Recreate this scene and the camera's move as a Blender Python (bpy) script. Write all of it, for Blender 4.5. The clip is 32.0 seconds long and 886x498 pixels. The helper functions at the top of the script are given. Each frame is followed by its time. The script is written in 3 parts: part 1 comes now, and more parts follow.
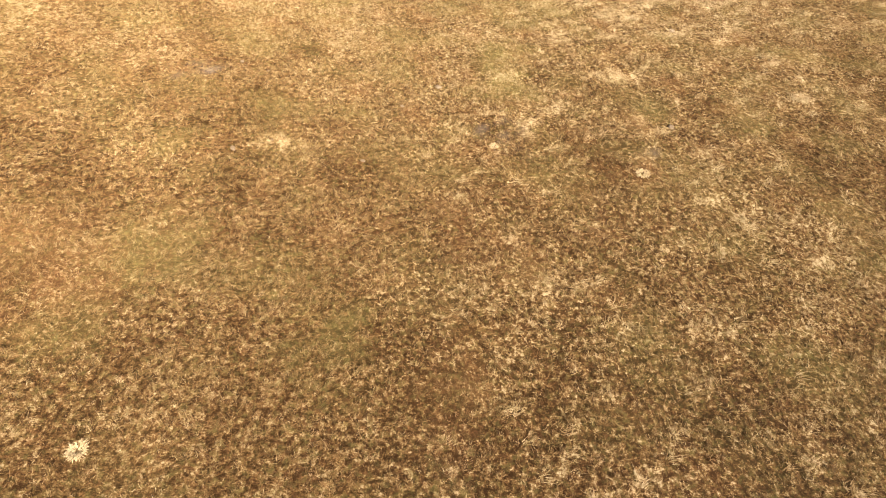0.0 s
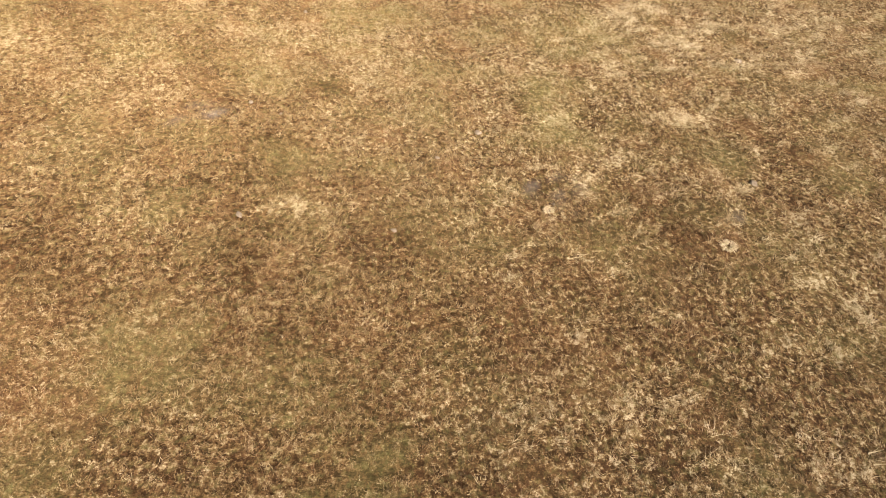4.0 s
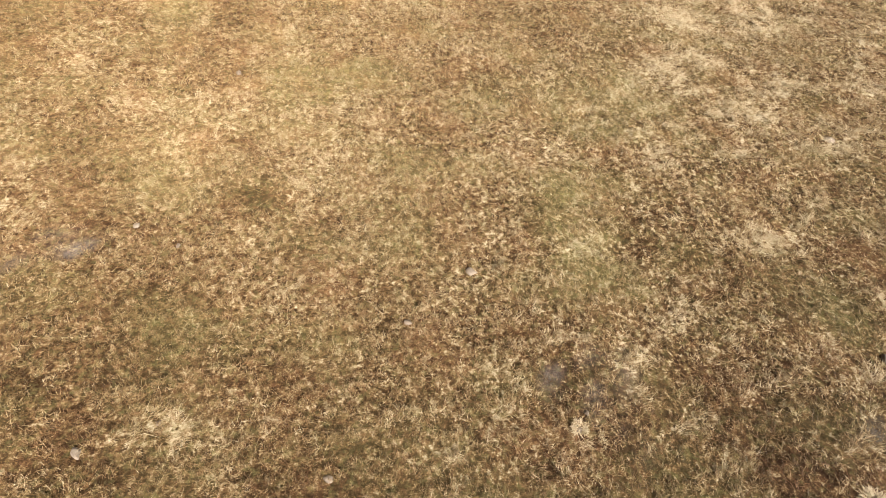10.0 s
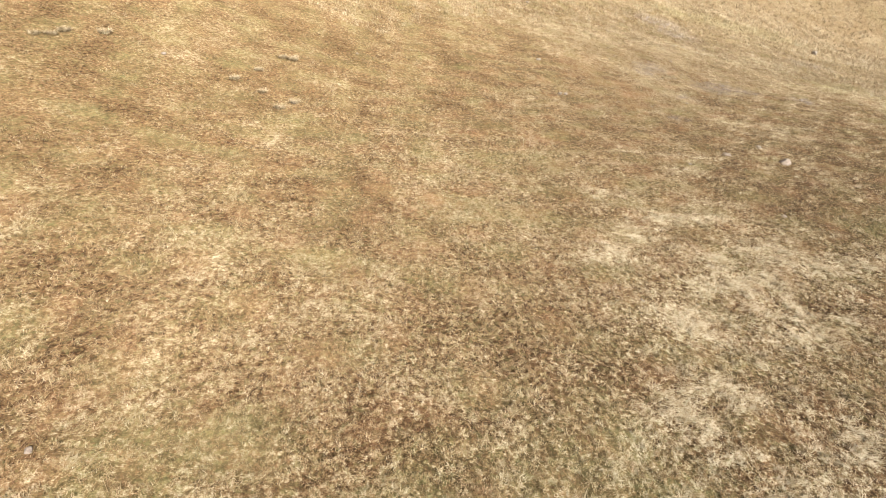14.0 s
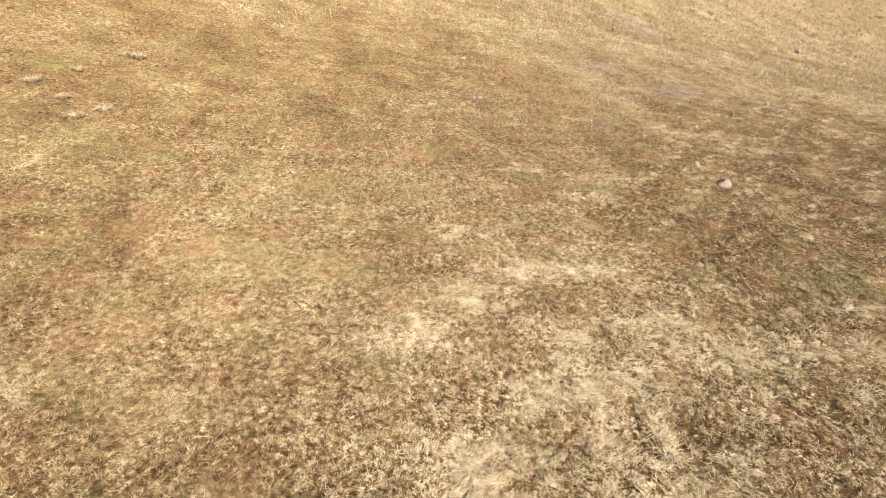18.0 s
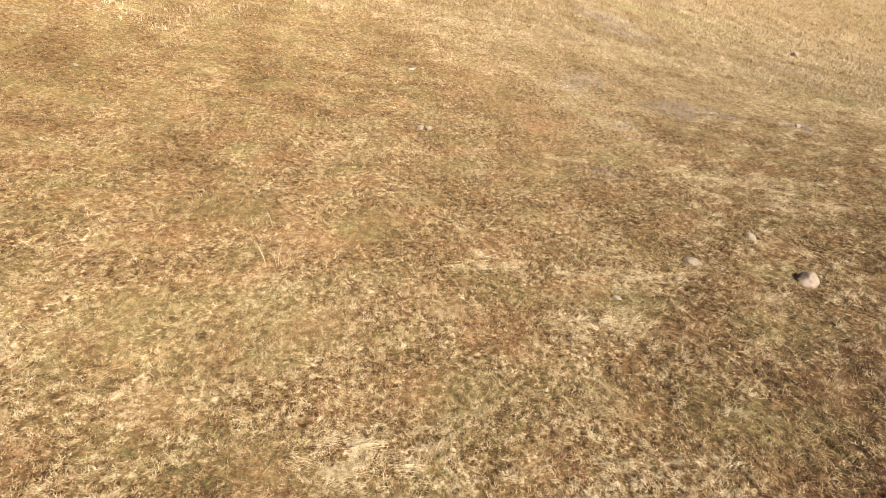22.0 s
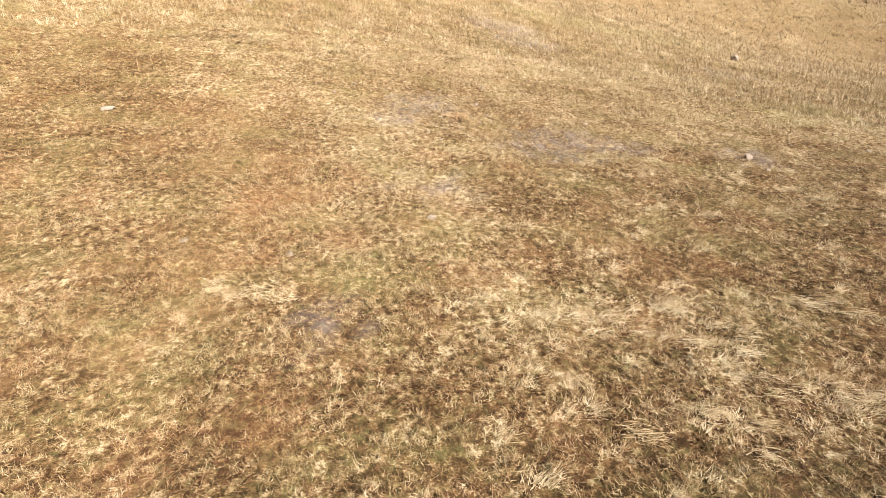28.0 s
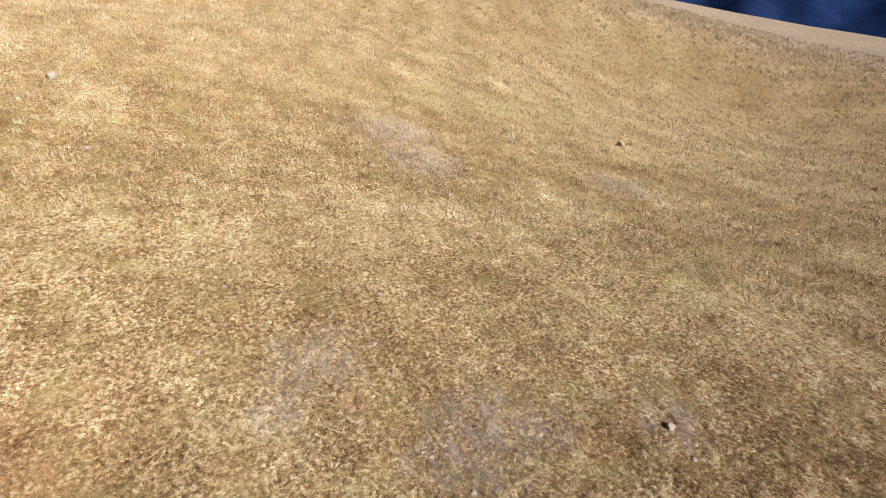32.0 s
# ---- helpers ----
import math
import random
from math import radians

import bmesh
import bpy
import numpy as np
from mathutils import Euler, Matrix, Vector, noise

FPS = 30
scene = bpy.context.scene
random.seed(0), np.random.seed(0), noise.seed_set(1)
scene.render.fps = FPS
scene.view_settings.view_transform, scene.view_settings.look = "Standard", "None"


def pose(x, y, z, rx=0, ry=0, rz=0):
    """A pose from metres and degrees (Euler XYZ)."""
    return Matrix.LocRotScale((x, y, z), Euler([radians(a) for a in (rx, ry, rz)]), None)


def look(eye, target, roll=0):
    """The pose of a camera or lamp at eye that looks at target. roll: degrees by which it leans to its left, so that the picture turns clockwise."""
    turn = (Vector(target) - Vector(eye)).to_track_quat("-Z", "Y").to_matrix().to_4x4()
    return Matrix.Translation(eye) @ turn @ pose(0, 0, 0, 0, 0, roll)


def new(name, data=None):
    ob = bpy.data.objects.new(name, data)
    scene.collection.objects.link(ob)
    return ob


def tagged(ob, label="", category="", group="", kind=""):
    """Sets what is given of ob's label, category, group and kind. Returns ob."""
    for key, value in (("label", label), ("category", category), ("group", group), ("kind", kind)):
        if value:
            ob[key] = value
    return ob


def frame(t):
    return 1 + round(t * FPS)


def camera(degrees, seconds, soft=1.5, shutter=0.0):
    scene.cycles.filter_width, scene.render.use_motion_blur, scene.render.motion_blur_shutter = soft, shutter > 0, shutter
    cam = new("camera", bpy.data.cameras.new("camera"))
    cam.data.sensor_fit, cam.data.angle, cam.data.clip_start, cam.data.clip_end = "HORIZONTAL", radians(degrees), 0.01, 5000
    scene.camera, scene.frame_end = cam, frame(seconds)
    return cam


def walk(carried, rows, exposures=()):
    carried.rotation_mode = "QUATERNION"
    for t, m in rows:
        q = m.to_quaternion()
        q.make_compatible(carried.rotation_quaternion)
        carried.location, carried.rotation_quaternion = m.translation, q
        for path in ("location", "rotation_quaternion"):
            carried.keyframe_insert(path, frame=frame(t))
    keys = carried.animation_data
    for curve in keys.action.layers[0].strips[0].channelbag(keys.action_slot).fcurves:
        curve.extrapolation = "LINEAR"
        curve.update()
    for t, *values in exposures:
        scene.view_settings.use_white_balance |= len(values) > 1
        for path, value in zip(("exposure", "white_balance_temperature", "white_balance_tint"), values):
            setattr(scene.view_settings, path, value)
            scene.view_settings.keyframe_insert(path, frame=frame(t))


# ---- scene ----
# The camera: a drone over a dry hill pasture. Seconds, place, and degrees of yaw to the left, pitch and roll.
ROWS = [
    (0.0, -0.002, -0.001, 10.880, -3.26, -48.61, 0.88),
    (0.5, -0.365, 0.606, 10.834, -3.28, -48.63, 0.92),
    (1.0, -1.103, 1.154, 10.776, -3.40, -48.63, 1.04),
    (1.5, -1.887, 1.710, 10.695, -3.36, -48.65, 1.08),
    (2.0, -2.420, 2.204, 10.591, -3.14, -48.67, 0.92),
    (2.5, -2.612, 2.657, 10.477, -3.01, -48.61, 0.92),
    (3.0, -2.367, 3.038, 10.415, -2.75, -48.63, 0.81),
    (3.5, -1.705, 3.306, 10.402, -2.44, -48.63, 0.69),
    (4.0, -0.899, 3.549, 10.334, -2.30, -48.63, 0.61),
    (4.5, -0.251, 3.748, 10.118, -2.03, -48.39, 0.41),
    (6.5, 0.782, 6.270, 9.838, -1.35, -48.63, -0.12),
    (7.0, 0.413, 6.957, 9.791, -1.69, -48.82, 0.22),
    (7.5, 0.078, 7.599, 9.694, -1.77, -48.91, 0.32),
    (8.0, -0.087, 8.228, 9.549, -1.71, -48.97, 0.39),
    (8.5, -0.098, 8.783, 9.385, -1.80, -48.85, 0.48),
    (9.0, -0.060, 9.309, 9.284, -1.72, -48.91, 0.45),
    (9.5, -0.061, 9.739, 9.177, -1.74, -48.89, 0.46),
    (10.0, -0.096, 10.208, 9.090, -1.71, -48.88, 0.46),
    (10.5, -0.148, 10.936, 9.013, -1.64, -49.22, 0.40),
    (11.0, -0.242, 11.885, 8.978, -1.71, -51.09, 0.47),
    (11.5, -0.415, 13.006, 8.962, -1.88, -50.39, 0.70),
    (12.0, -0.583, 14.047, 8.931, -1.43, -39.62, 0.65),
    (12.5, -0.512, 14.894, 8.817, -1.15, -27.42, 0.50),
    (13.0, -0.183, 15.679, 8.806, -1.28, -27.48, 0.58),
    (13.5, 0.578, 16.300, 8.806, -1.33, -27.45, 0.61),
    (14.0, 1.716, 16.828, 8.830, -1.60, -27.59, 0.66),
    (14.5, 3.087, 17.339, 8.757, -1.65, -27.62, 0.62),
    (15.0, 4.518, 17.865, 8.655, -1.44, -27.61, 0.49),
    (15.5, 5.589, 18.444, 8.582, -1.29, -27.67, 0.45),
    (17.5, 7.949, 21.629, 7.854, -1.11, -27.20, 0.34),
    (18.0, 8.211, 22.556, 7.754, -1.22, -27.22, 0.35),
    (18.5, 8.387, 23.551, 7.658, -1.32, -27.27, 0.37),
    (19.0, 8.439, 24.587, 7.551, -1.37, -27.28, 0.42),
    (19.5, 8.400, 25.667, 7.460, -1.42, -27.29, 0.45),
    (20.0, 8.409, 26.843, 7.415, -1.44, -27.32, 0.42),
    (20.5, 8.680, 28.032, 7.376, -2.07, -27.31, 0.44),
    (21.0, 9.024, 29.175, 7.311, -3.85, -27.30, 0.57),
    (21.5, 9.396, 30.315, 7.266, -3.95, -27.34, 0.55),
    (22.0, 9.775, 31.646, 7.221, -4.57, -27.32, 0.55),
    (22.5, 10.198, 32.979, 7.139, -5.50, -27.18, 0.43),
    (23.0, 10.759, 34.202, 7.063, -6.82, -27.09, 0.43),
    (23.5, 11.543, 35.254, 7.011, -7.65, -27.02, 0.31),
    (24.0, 12.431, 36.266, 6.924, -8.19, -27.01, 0.27),
    (24.5, 13.522, 37.539, 6.809, -8.53, -26.99, 0.23),
    (25.0, 14.593, 38.856, 6.695, -8.72, -27.04, 0.24),
    (25.5, 15.692, 40.307, 6.534, -8.96, -26.94, 0.11),
    (27.5, 17.413, 41.062, 5.300, -7.58, -24.28, -2.65),
    (28.0, 18.155, 42.391, 5.241, -7.73, -24.35, -2.67),
    (28.5, 18.732, 43.702, 5.104, -12.89, -24.50, -2.55),
    (29.0, 18.927, 44.910, 5.031, -16.37, -24.70, -2.40),
    (29.5, 19.066, 46.037, 5.026, -17.90, -24.77, -2.36),
    (30.0, 19.247, 46.939, 5.053, -18.49, -24.86, -2.27),
    (30.5, 19.646, 47.663, 5.873, -19.08, -24.98, -2.08),
    (31.0, 19.843, 48.106, 7.759, -19.33, -25.07, -1.81),
    (31.5, 19.890, 48.474, 10.093, -19.67, -25.21, -1.56),
    (32.0, 19.847, 48.472, 12.482, -19.69, -25.33, -1.21),
]


def rig(x, y, z, yaw, pitch, roll):
    return pose(x, y, z, 0, 0, yaw) @ pose(0, 0, 0, 90 + pitch) @ pose(0, 0, 0, 0, 0, roll)


cam = camera(80.16, 32.0, soft=0.95)
EXPOSURES = [(0, 1.56, 7850, 12), (2, 1.52, 7150, 11), (4.5, 1.45, 6750, 10), (9, 1.46, 6300, 8), (11, 1.53, 6100, 7), (12.5, 1.59, 5700, 5), (18, 1.56, 6000, 6), (21, 1.57, 6300, 7), (24, 1.63, 6500, 9), (28, 1.63, 6250, 9), (30, 1.63, 6300, 9), (32, 1.33, 5950, 7)]
walk(cam, [(r[0], rig(*r[1:])) for r in ROWS], EXPOSURES)

# ---- light: low clear autumn sun, blue sky ----
SHADOW_YAW, SUN_HEIGHT = 30.45, 33.58
sun_az = radians(SHADOW_YAW)
to_sun = Vector((math.sin(sun_az) * math.cos(radians(SUN_HEIGHT)), -math.cos(sun_az) * math.cos(radians(SUN_HEIGHT)), math.sin(radians(SUN_HEIGHT))))
world = bpy.data.worlds.new("sky")
scene.world = world
world.use_nodes = True
wn, wl = world.node_tree.nodes, world.node_tree.links
sky = wn.new("ShaderNodeTexSky")
sky.sky_type, sky.sun_disc = "NISHITA", False
sky.sun_elevation, sky.sun_rotation = radians(SUN_HEIGHT), math.atan2(to_sun.x, to_sun.y)
sky.ozone_density, sky.dust_density, sky.air_density = 0.0, 0.5, 0.1
wn["Background"].inputs["Strength"].default_value = 0.05
wl.new(sky.outputs[0], wn["Background"].inputs["Color"])
lamp = bpy.data.lights.new("sun", "SUN")
lamp.energy, lamp.angle, lamp.color = 5.0, radians(0.53), (1.0, 0.965, 0.91)
sun = new("sun", lamp)
sun.matrix_world = look(to_sun * 200, (0, 0, 0))

# ---- the lie of the land ----
PLANE = (4.357, -0.1315, 0.1325)
SWELLS = [
    (-40, 5, 22, -2.72),
    (-40, 30, 22, -1.81),
    (-40, 55, 22, 5.39),
    (-40, 80, 22, 4.18),
    (-15, 5, 22, -3.10),
    (-15, 30, 22, 0.42),
    (-15, 55, 22, -7.48),
    (-15, 80, 22, -1.06),
    (10, 5, 22, -0.15),
    (10, 30, 22, -2.48),
    (10, 55, 22, -0.34),
    (10, 80, 22, -0.18),
    (35, 5, 22, -1.01),
    (35, 30, 22, -0.07),
    (35, 55, 22, -2.37),
    (35, 80, 22, -3.30),
]
FAR_SWELLS = [
    (-60, 110, 38, 3.66),
    (-10, 110, 38, -1.96),
    (40, 115, 38, 2.27),
    (90, 110, 38, -14.01),
    (90, 150, 38, 5.69),
    (40, 160, 38, -6.75),
    (-30, 170, 38, -13.41),
    (140, 170, 38, -0.21),
    (175, 155, 38, -5.78),
    (240, 215, 60, -0.11),
    (310, 310, 70, -3.40),
    (330, 200, 70, -1.12),
]
MID = (20.0, 50.0)


def smooth(a, b, v):
    v = np.clip((v - a) / (b - a), 0, 1)
    return v * v * (3 - 2 * v)


def wave(x, y, size, seed):
    """A soft random surface between about -1 and 1, from crossed sines."""
    rng = np.random.RandomState(seed)
    out = 0 * x
    for _ in range(7):
        a, p = rng.rand() * 6.283, rng.rand() * 6.283
        k = 6.283 / size * (0.6 + 0.9 * rng.rand())
        out = out + np.sin((x * math.cos(a) + y * math.sin(a)) * k + p)
    return out / 3.2


def land(x, y):
    """Height of the ground, without its small bumps."""
    x, y = np.asarray(x, float), np.asarray(y, float)
    z = PLANE[0] + PLANE[1] * x + PLANE[2] * y
    for cx, cy, s, a in SWELLS + FAR_SWELLS:
        z = z + a * np.exp(-((x - cx) ** 2 + (y - cy) ** 2) / (2 * s * s))
    r = np.hypot(x - MID[0], y - MID[1])
    k = smooth(390, 900, r)
    return z * (1 - k) - 130 * k


def ground_height(x, y):
    r = np.hypot(x - MID[0], y - MID[1])
    fine = 0.035 * wave(x, y, 1.3, 5) + 0.05 * wave(x, y, 4.0, 6)
    return land(x, y) + fine * (1 - smooth(34, 60, r))


# ---- materials ----
def material(name):
    m = bpy.data.materials.new(name)
    m.use_nodes = True
    return m, m.node_tree.nodes, m.node_tree.links, m.node_tree.nodes["Principled BSDF"]


def ramp(nodes, links, fac, stops):
    r = nodes.new("ShaderNodeValToRGB")
    while len(r.color_ramp.elements) < len(stops):
        r.color_ramp.elements.new(0.5)
    for e, (p, c) in zip(r.color_ramp.elements, stops):
        e.position, e.color = p, (*c, 1)
    links.new(fac, r.inputs[0])
    return r.outputs[0]


def noise_tex(nodes, links, scale, detail=4.0, rough=0.6, coord=None):
    n = nodes.new("ShaderNodeTexNoise")
    n.inputs["Scale"].default_value, n.inputs["Detail"].default_value, n.inputs["Roughness"].default_value = scale, detail, rough
    if coord is None:
        coord = nodes.new("ShaderNodeNewGeometry").outputs["Position"]
    links.new(coord, n.inputs["Vector"])
    return n.outputs["Fac"]


def mix(nodes, links, fac, a, b, mode="MIX"):
    m = nodes.new("ShaderNodeMix")
    m.data_type, m.blend_type = "RGBA", mode
    for socket, v in ((m.inputs[0], fac), (m.inputs[6], a), (m.inputs[7], b)):
        if isinstance(v, (int, float)):
            socket.default_value = v
        elif isinstance(v, tuple):
            socket.default_value = (*v, 1)
        else:
            links.new(v, socket)
    return m.outputs[2]


def field_colour(n, l, stops, grain, spread, clumps, litter_shade, extra=None):
    """Grass colour: brown to straw by tone, then green and rusty growth where it stands."""
    def value(name):
        at = n.new("ShaderNodeAttribute")
        at.attribute_name = name
        return at.outputs["Fac"]
    def shifted(offset):
        at = n.new("ShaderNodeMapping")
        at.inputs["Location"].default_value = (offset, 2 * offset, 0)
        l.new(n.new("ShaderNodeNewGeometry").outputs["Position"], at.inputs["Vector"])
        return at.outputs[0]

    def spanned(fac, low, high, least, most):
        r = n.new("ShaderNodeMapRange")
        l.new(fac, r.inputs["Value"])
        for key, v in (("From Min", low), ("From Max", high), ("To Min", least), ("To Max", most)):
            r.inputs[key].default_value = v
        return r.outputs[0]

    def times(a, b):
        m = n.new("ShaderNodeMath")
        m.operation = "MULTIPLY"
        l.new(a, m.inputs[0])
        l.new(b, m.inputs[1])
        return m.outputs[0]

    def plus(a, b):
        m = n.new("ShaderNodeMath")
        l.new(a, m.inputs[0])
        l.new(b, m.inputs[1])
        return m.outputs[0]

    out = value("tone")
    # The last noise darkens specks: dead leaf and painted shade between tufts.
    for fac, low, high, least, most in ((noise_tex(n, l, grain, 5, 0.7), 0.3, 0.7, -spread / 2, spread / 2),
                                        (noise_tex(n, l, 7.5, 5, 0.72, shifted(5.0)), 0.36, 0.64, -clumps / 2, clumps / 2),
                                        (noise_tex(n, l, 10.0, 4, 0.7, shifted(17.0)), 0.54, 0.68, 0.0, -litter_shade)):
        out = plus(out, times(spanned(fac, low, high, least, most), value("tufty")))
    if extra is not None:
        out = plus(out, spanned(extra, 0.1, 0.9, -0.42, 0.42))
    c = ramp(n, l, out, stops)

    def mottled(name, scale, offset, most):
        """A share of growth, with small sprigs of it strewn about."""
        m = n.new("ShaderNodeMath")
        m.use_clamp = True
        l.new(value(name), m.inputs[0])
        l.new(spanned(noise_tex(n, l, scale, 4, 0.65, shifted(offset)), 0.5, 0.7, 0.0, most), m.inputs[1])
        return m.outputs[0]

    c = mix(n, l, mottled("green", 6.0, 13.0, 0.4), c, GREEN)
    return mix(n, l, mottled("rust", 8.0, 29.0, 0.28), c, RUST)


GREEN, RUST = (0.2, 0.175, 0.062), (0.29, 0.14, 0.062)


def straw_streaks(n, l):
    """Lying straw: fine stretched grain in three directions, each where it prevails. Gives 0 to 1."""
    pos = n.new("ShaderNodeNewGeometry").outputs["Position"]
    total = None
    for k, turn in enumerate((0.35, 1.4, 2.5)):
        m = n.new("ShaderNodeMapping")
        m.inputs["Rotation"].default_value = (0, 0, turn)
        m.inputs["Location"].default_value = (7.0 * k, 3.0 * k, 0)
        m.inputs["Scale"].default_value = (13.0, 75.0, 13.0)
        warp = n.new("ShaderNodeVectorMath")
        warp.operation = "MULTIPLY_ADD"
        w = n.new("ShaderNodeTexNoise")
        w.inputs["Scale"].default_value = 4.0
        l.new(pos, w.inputs["Vector"])
        l.new(w.outputs["Color"], warp.inputs[0])
        warp.inputs[1].default_value = (0.12, 0.12, 0.0)
        l.new(pos, warp.inputs[2])
        l.new(warp.outputs[0], m.inputs["Vector"])
        streak = noise_tex(n, l, 1.0, 3, 0.6, m.outputs[0])
        shift = n.new("ShaderNodeMapping")
        shift.inputs["Location"].default_value = (40.0 * k, 11.0, 0)
        l.new(pos, shift.inputs["Vector"])
        where = ramp(n, l, noise_tex(n, l, 6.0, 3, 0.6, shift.outputs[0]), [(0.4, (0.25, 0.25, 0.25)), (0.6, (1, 1, 1))])
        mul = n.new("ShaderNodeMath")
        mul.operation = "MULTIPLY"
        l.new(streak, mul.inputs[0])
        l.new(where, mul.inputs[1])
        if total is None:
            total = mul.outputs[0]
        else:
            top = n.new("ShaderNodeMath")
            top.operation = "MAXIMUM"
            l.new(total, top.inputs[0])
            l.new(mul.outputs[0], top.inputs[1])
            total = top.outputs[0]
    return total


def turf_material():
    m, n, l, p = material("matted_turf")
    streak = straw_streaks(n, l)
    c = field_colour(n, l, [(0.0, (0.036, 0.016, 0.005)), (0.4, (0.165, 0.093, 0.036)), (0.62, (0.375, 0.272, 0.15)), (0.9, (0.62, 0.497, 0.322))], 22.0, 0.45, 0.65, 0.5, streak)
    # Grit on bare spots; beyond 120 m its grey paints in distance haze.
    bare = n.new("ShaderNodeAttribute")
    bare.attribute_name = "bare"
    grit = ramp(n, l, noise_tex(n, l, 30.0, 5, 0.75), [(0.35, (0.1, 0.074, 0.062)), (0.55, (0.25, 0.2, 0.175)), (0.7, (0.43, 0.37, 0.33))])
    c = mix(n, l, bare.outputs["Fac"], c, grit)
    patchy = ramp(n, l, noise_tex(n, l, 0.8, 7, 0.68), [(0.32, (0.84, 0.81, 0.78)), (0.5, (1.0, 1.0, 1.0)), (0.68, (1.12, 1.11, 1.1))])
    c = mix(n, l, 1.0, c, patchy, "MULTIPLY")
    l.new(c, p.inputs["Base Color"])
    p.inputs["Roughness"].default_value = 0.95
    p.inputs["Diffuse Roughness"].default_value = 1.0
    p.inputs["Specular IOR Level"].default_value = 0.15
    b = n.new("ShaderNodeBump")
    b.inputs["Strength"].default_value, b.inputs["Distance"].default_value = 0.8, 0.05
    l.new(streak, b.inputs["Height"])
    b2 = n.new("ShaderNodeBump")
    b2.inputs["Strength"].default_value, b2.inputs["Distance"].default_value = 1.0, 0.07
    l.new(noise_tex(n, l, 15.0, 6, 0.7), b2.inputs["Height"])
    l.new(b2.outputs[0], b.inputs["Normal"])
    l.new(b.outputs[0], p.inputs["Normal"])
    return m


def blade_material():
    m, n, l, p = material("dry_grass_blades")
    c = field_colour(n, l, [(0.0, (0.048, 0.024, 0.008)), (0.3, (0.18, 0.104, 0.043)), (0.6, (0.37, 0.262, 0.142)), (1.0, (0.62, 0.492, 0.318))], 24.0, 0.35, 0.65, 0.5)
    l.new(c, p.inputs["Base Color"])
    p.inputs["Roughness"].default_value = 0.6
    p.inputs["Diffuse Roughness"].default_value = 1.0
    p.inputs["Specular IOR Level"].default_value = 0.2
    return m


def stone_material():
    m, n, l, p = material("weathered_limestone")
    info = n.new("ShaderNodeObjectInfo")
    co = n.new("ShaderNodeTexCoord")
    c = ramp(n, l, noise_tex(n, l, 7.0, 8, 0.65, co.outputs["Object"]), [(0.3, (0.155, 0.112, 0.078)), (0.5, (0.235, 0.176, 0.126)), (0.7, (0.315, 0.245, 0.184))])
    spots = ramp(n, l, noise_tex(n, l, 26.0, 4, 0.6, co.outputs["Object"]), [(0.58, (0, 0, 0)), (0.66, (0.6, 0.6, 0.6))])
    c = mix(n, l, spots, c, (0.26, 0.2, 0.15))
    tint = ramp(n, l, info.outputs["Random"], [(0.0, (0.82, 0.76, 0.7)), (1.0, (1.0, 1.0, 0.97))])
    l.new(mix(n, l, 1.0, c, tint, "MULTIPLY"), p.inputs["Base Color"])
    p.inputs["Roughness"].default_value = 0.85
    b = n.new("ShaderNodeBump")
    b.inputs["Strength"].default_value, b.inputs["Distance"].default_value = 0.6, 0.03
    l.new(noise_tex(n, l, 18.0, 8, 0.7, co.outputs["Object"]), b.inputs["Height"])
    l.new(b.outputs[0], p.inputs["Normal"])
    return m


def stalk_material():
    m, n, l, p = material("bleached_stalk")
    c = ramp(n, l, noise_tex(n, l, 40.0, 4, 0.6), [(0.35, (0.3, 0.22, 0.12)), (0.65, (0.5, 0.4, 0.26))])
    l.new(c, p.inputs["Base Color"])
    p.inputs["Roughness"].default_value = 0.7
    return m


def hazed_forest_material():
    m, n, l, p = material("far_hazed_forest")
    # Distance haze is put into the base colour: dark conifers shifted to blue.
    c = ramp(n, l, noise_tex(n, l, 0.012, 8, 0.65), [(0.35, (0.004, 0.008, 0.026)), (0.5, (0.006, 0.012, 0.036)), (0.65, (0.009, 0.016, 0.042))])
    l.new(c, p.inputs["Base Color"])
    p.inputs["Roughness"].default_value = 1.0
    p.inputs["Specular IOR Level"].default_value = 0.0
    return m


TURF, BLADES, STONE, STALK, HAZED_FOREST = turf_material(), blade_material(), stone_material(), stalk_material(), hazed_forest_material()

# ---- growth of the field: x, y, radius of each patch, in metres ----
GREEN_SPOTS = [(-6.9, 9.2, 0.8), (-7.2, 9.9, 0.8), (-3.6, 23.3, 1.0), (-3.9, 15.6, 0.5), (4.1, 34.9, 0.9), (-4.5, 41.2, 1.0), (4.1, 40.3, 0.9), (7.2, 41.0, 0.9),
               (8.6, 45.1, 0.5), (-3.0, 24.1, 0.7), (19.2, 51.7, 0.5), (40.4, 66.2, 1.6), (38.3, 65.5, 1.4), (19.3, 35.5, 1.1), (4.9, 23.6, 1.3), (3.4, 17.7, 0.9), (-8.5, 7.2, 0.8), (3.6, 19.8, 0.8), (-2.4, 6.8, 0.7), (-7.7, 13.6, 0.5), (14.4, 49.7, 0.7), (17.6, 51.1, 0.6), (24.9, 52.7, 0.6), (43.3, 97.0, 4.0),
               (35.9, 96.2, 3.2), (50.0, 97.5, 4.0)]
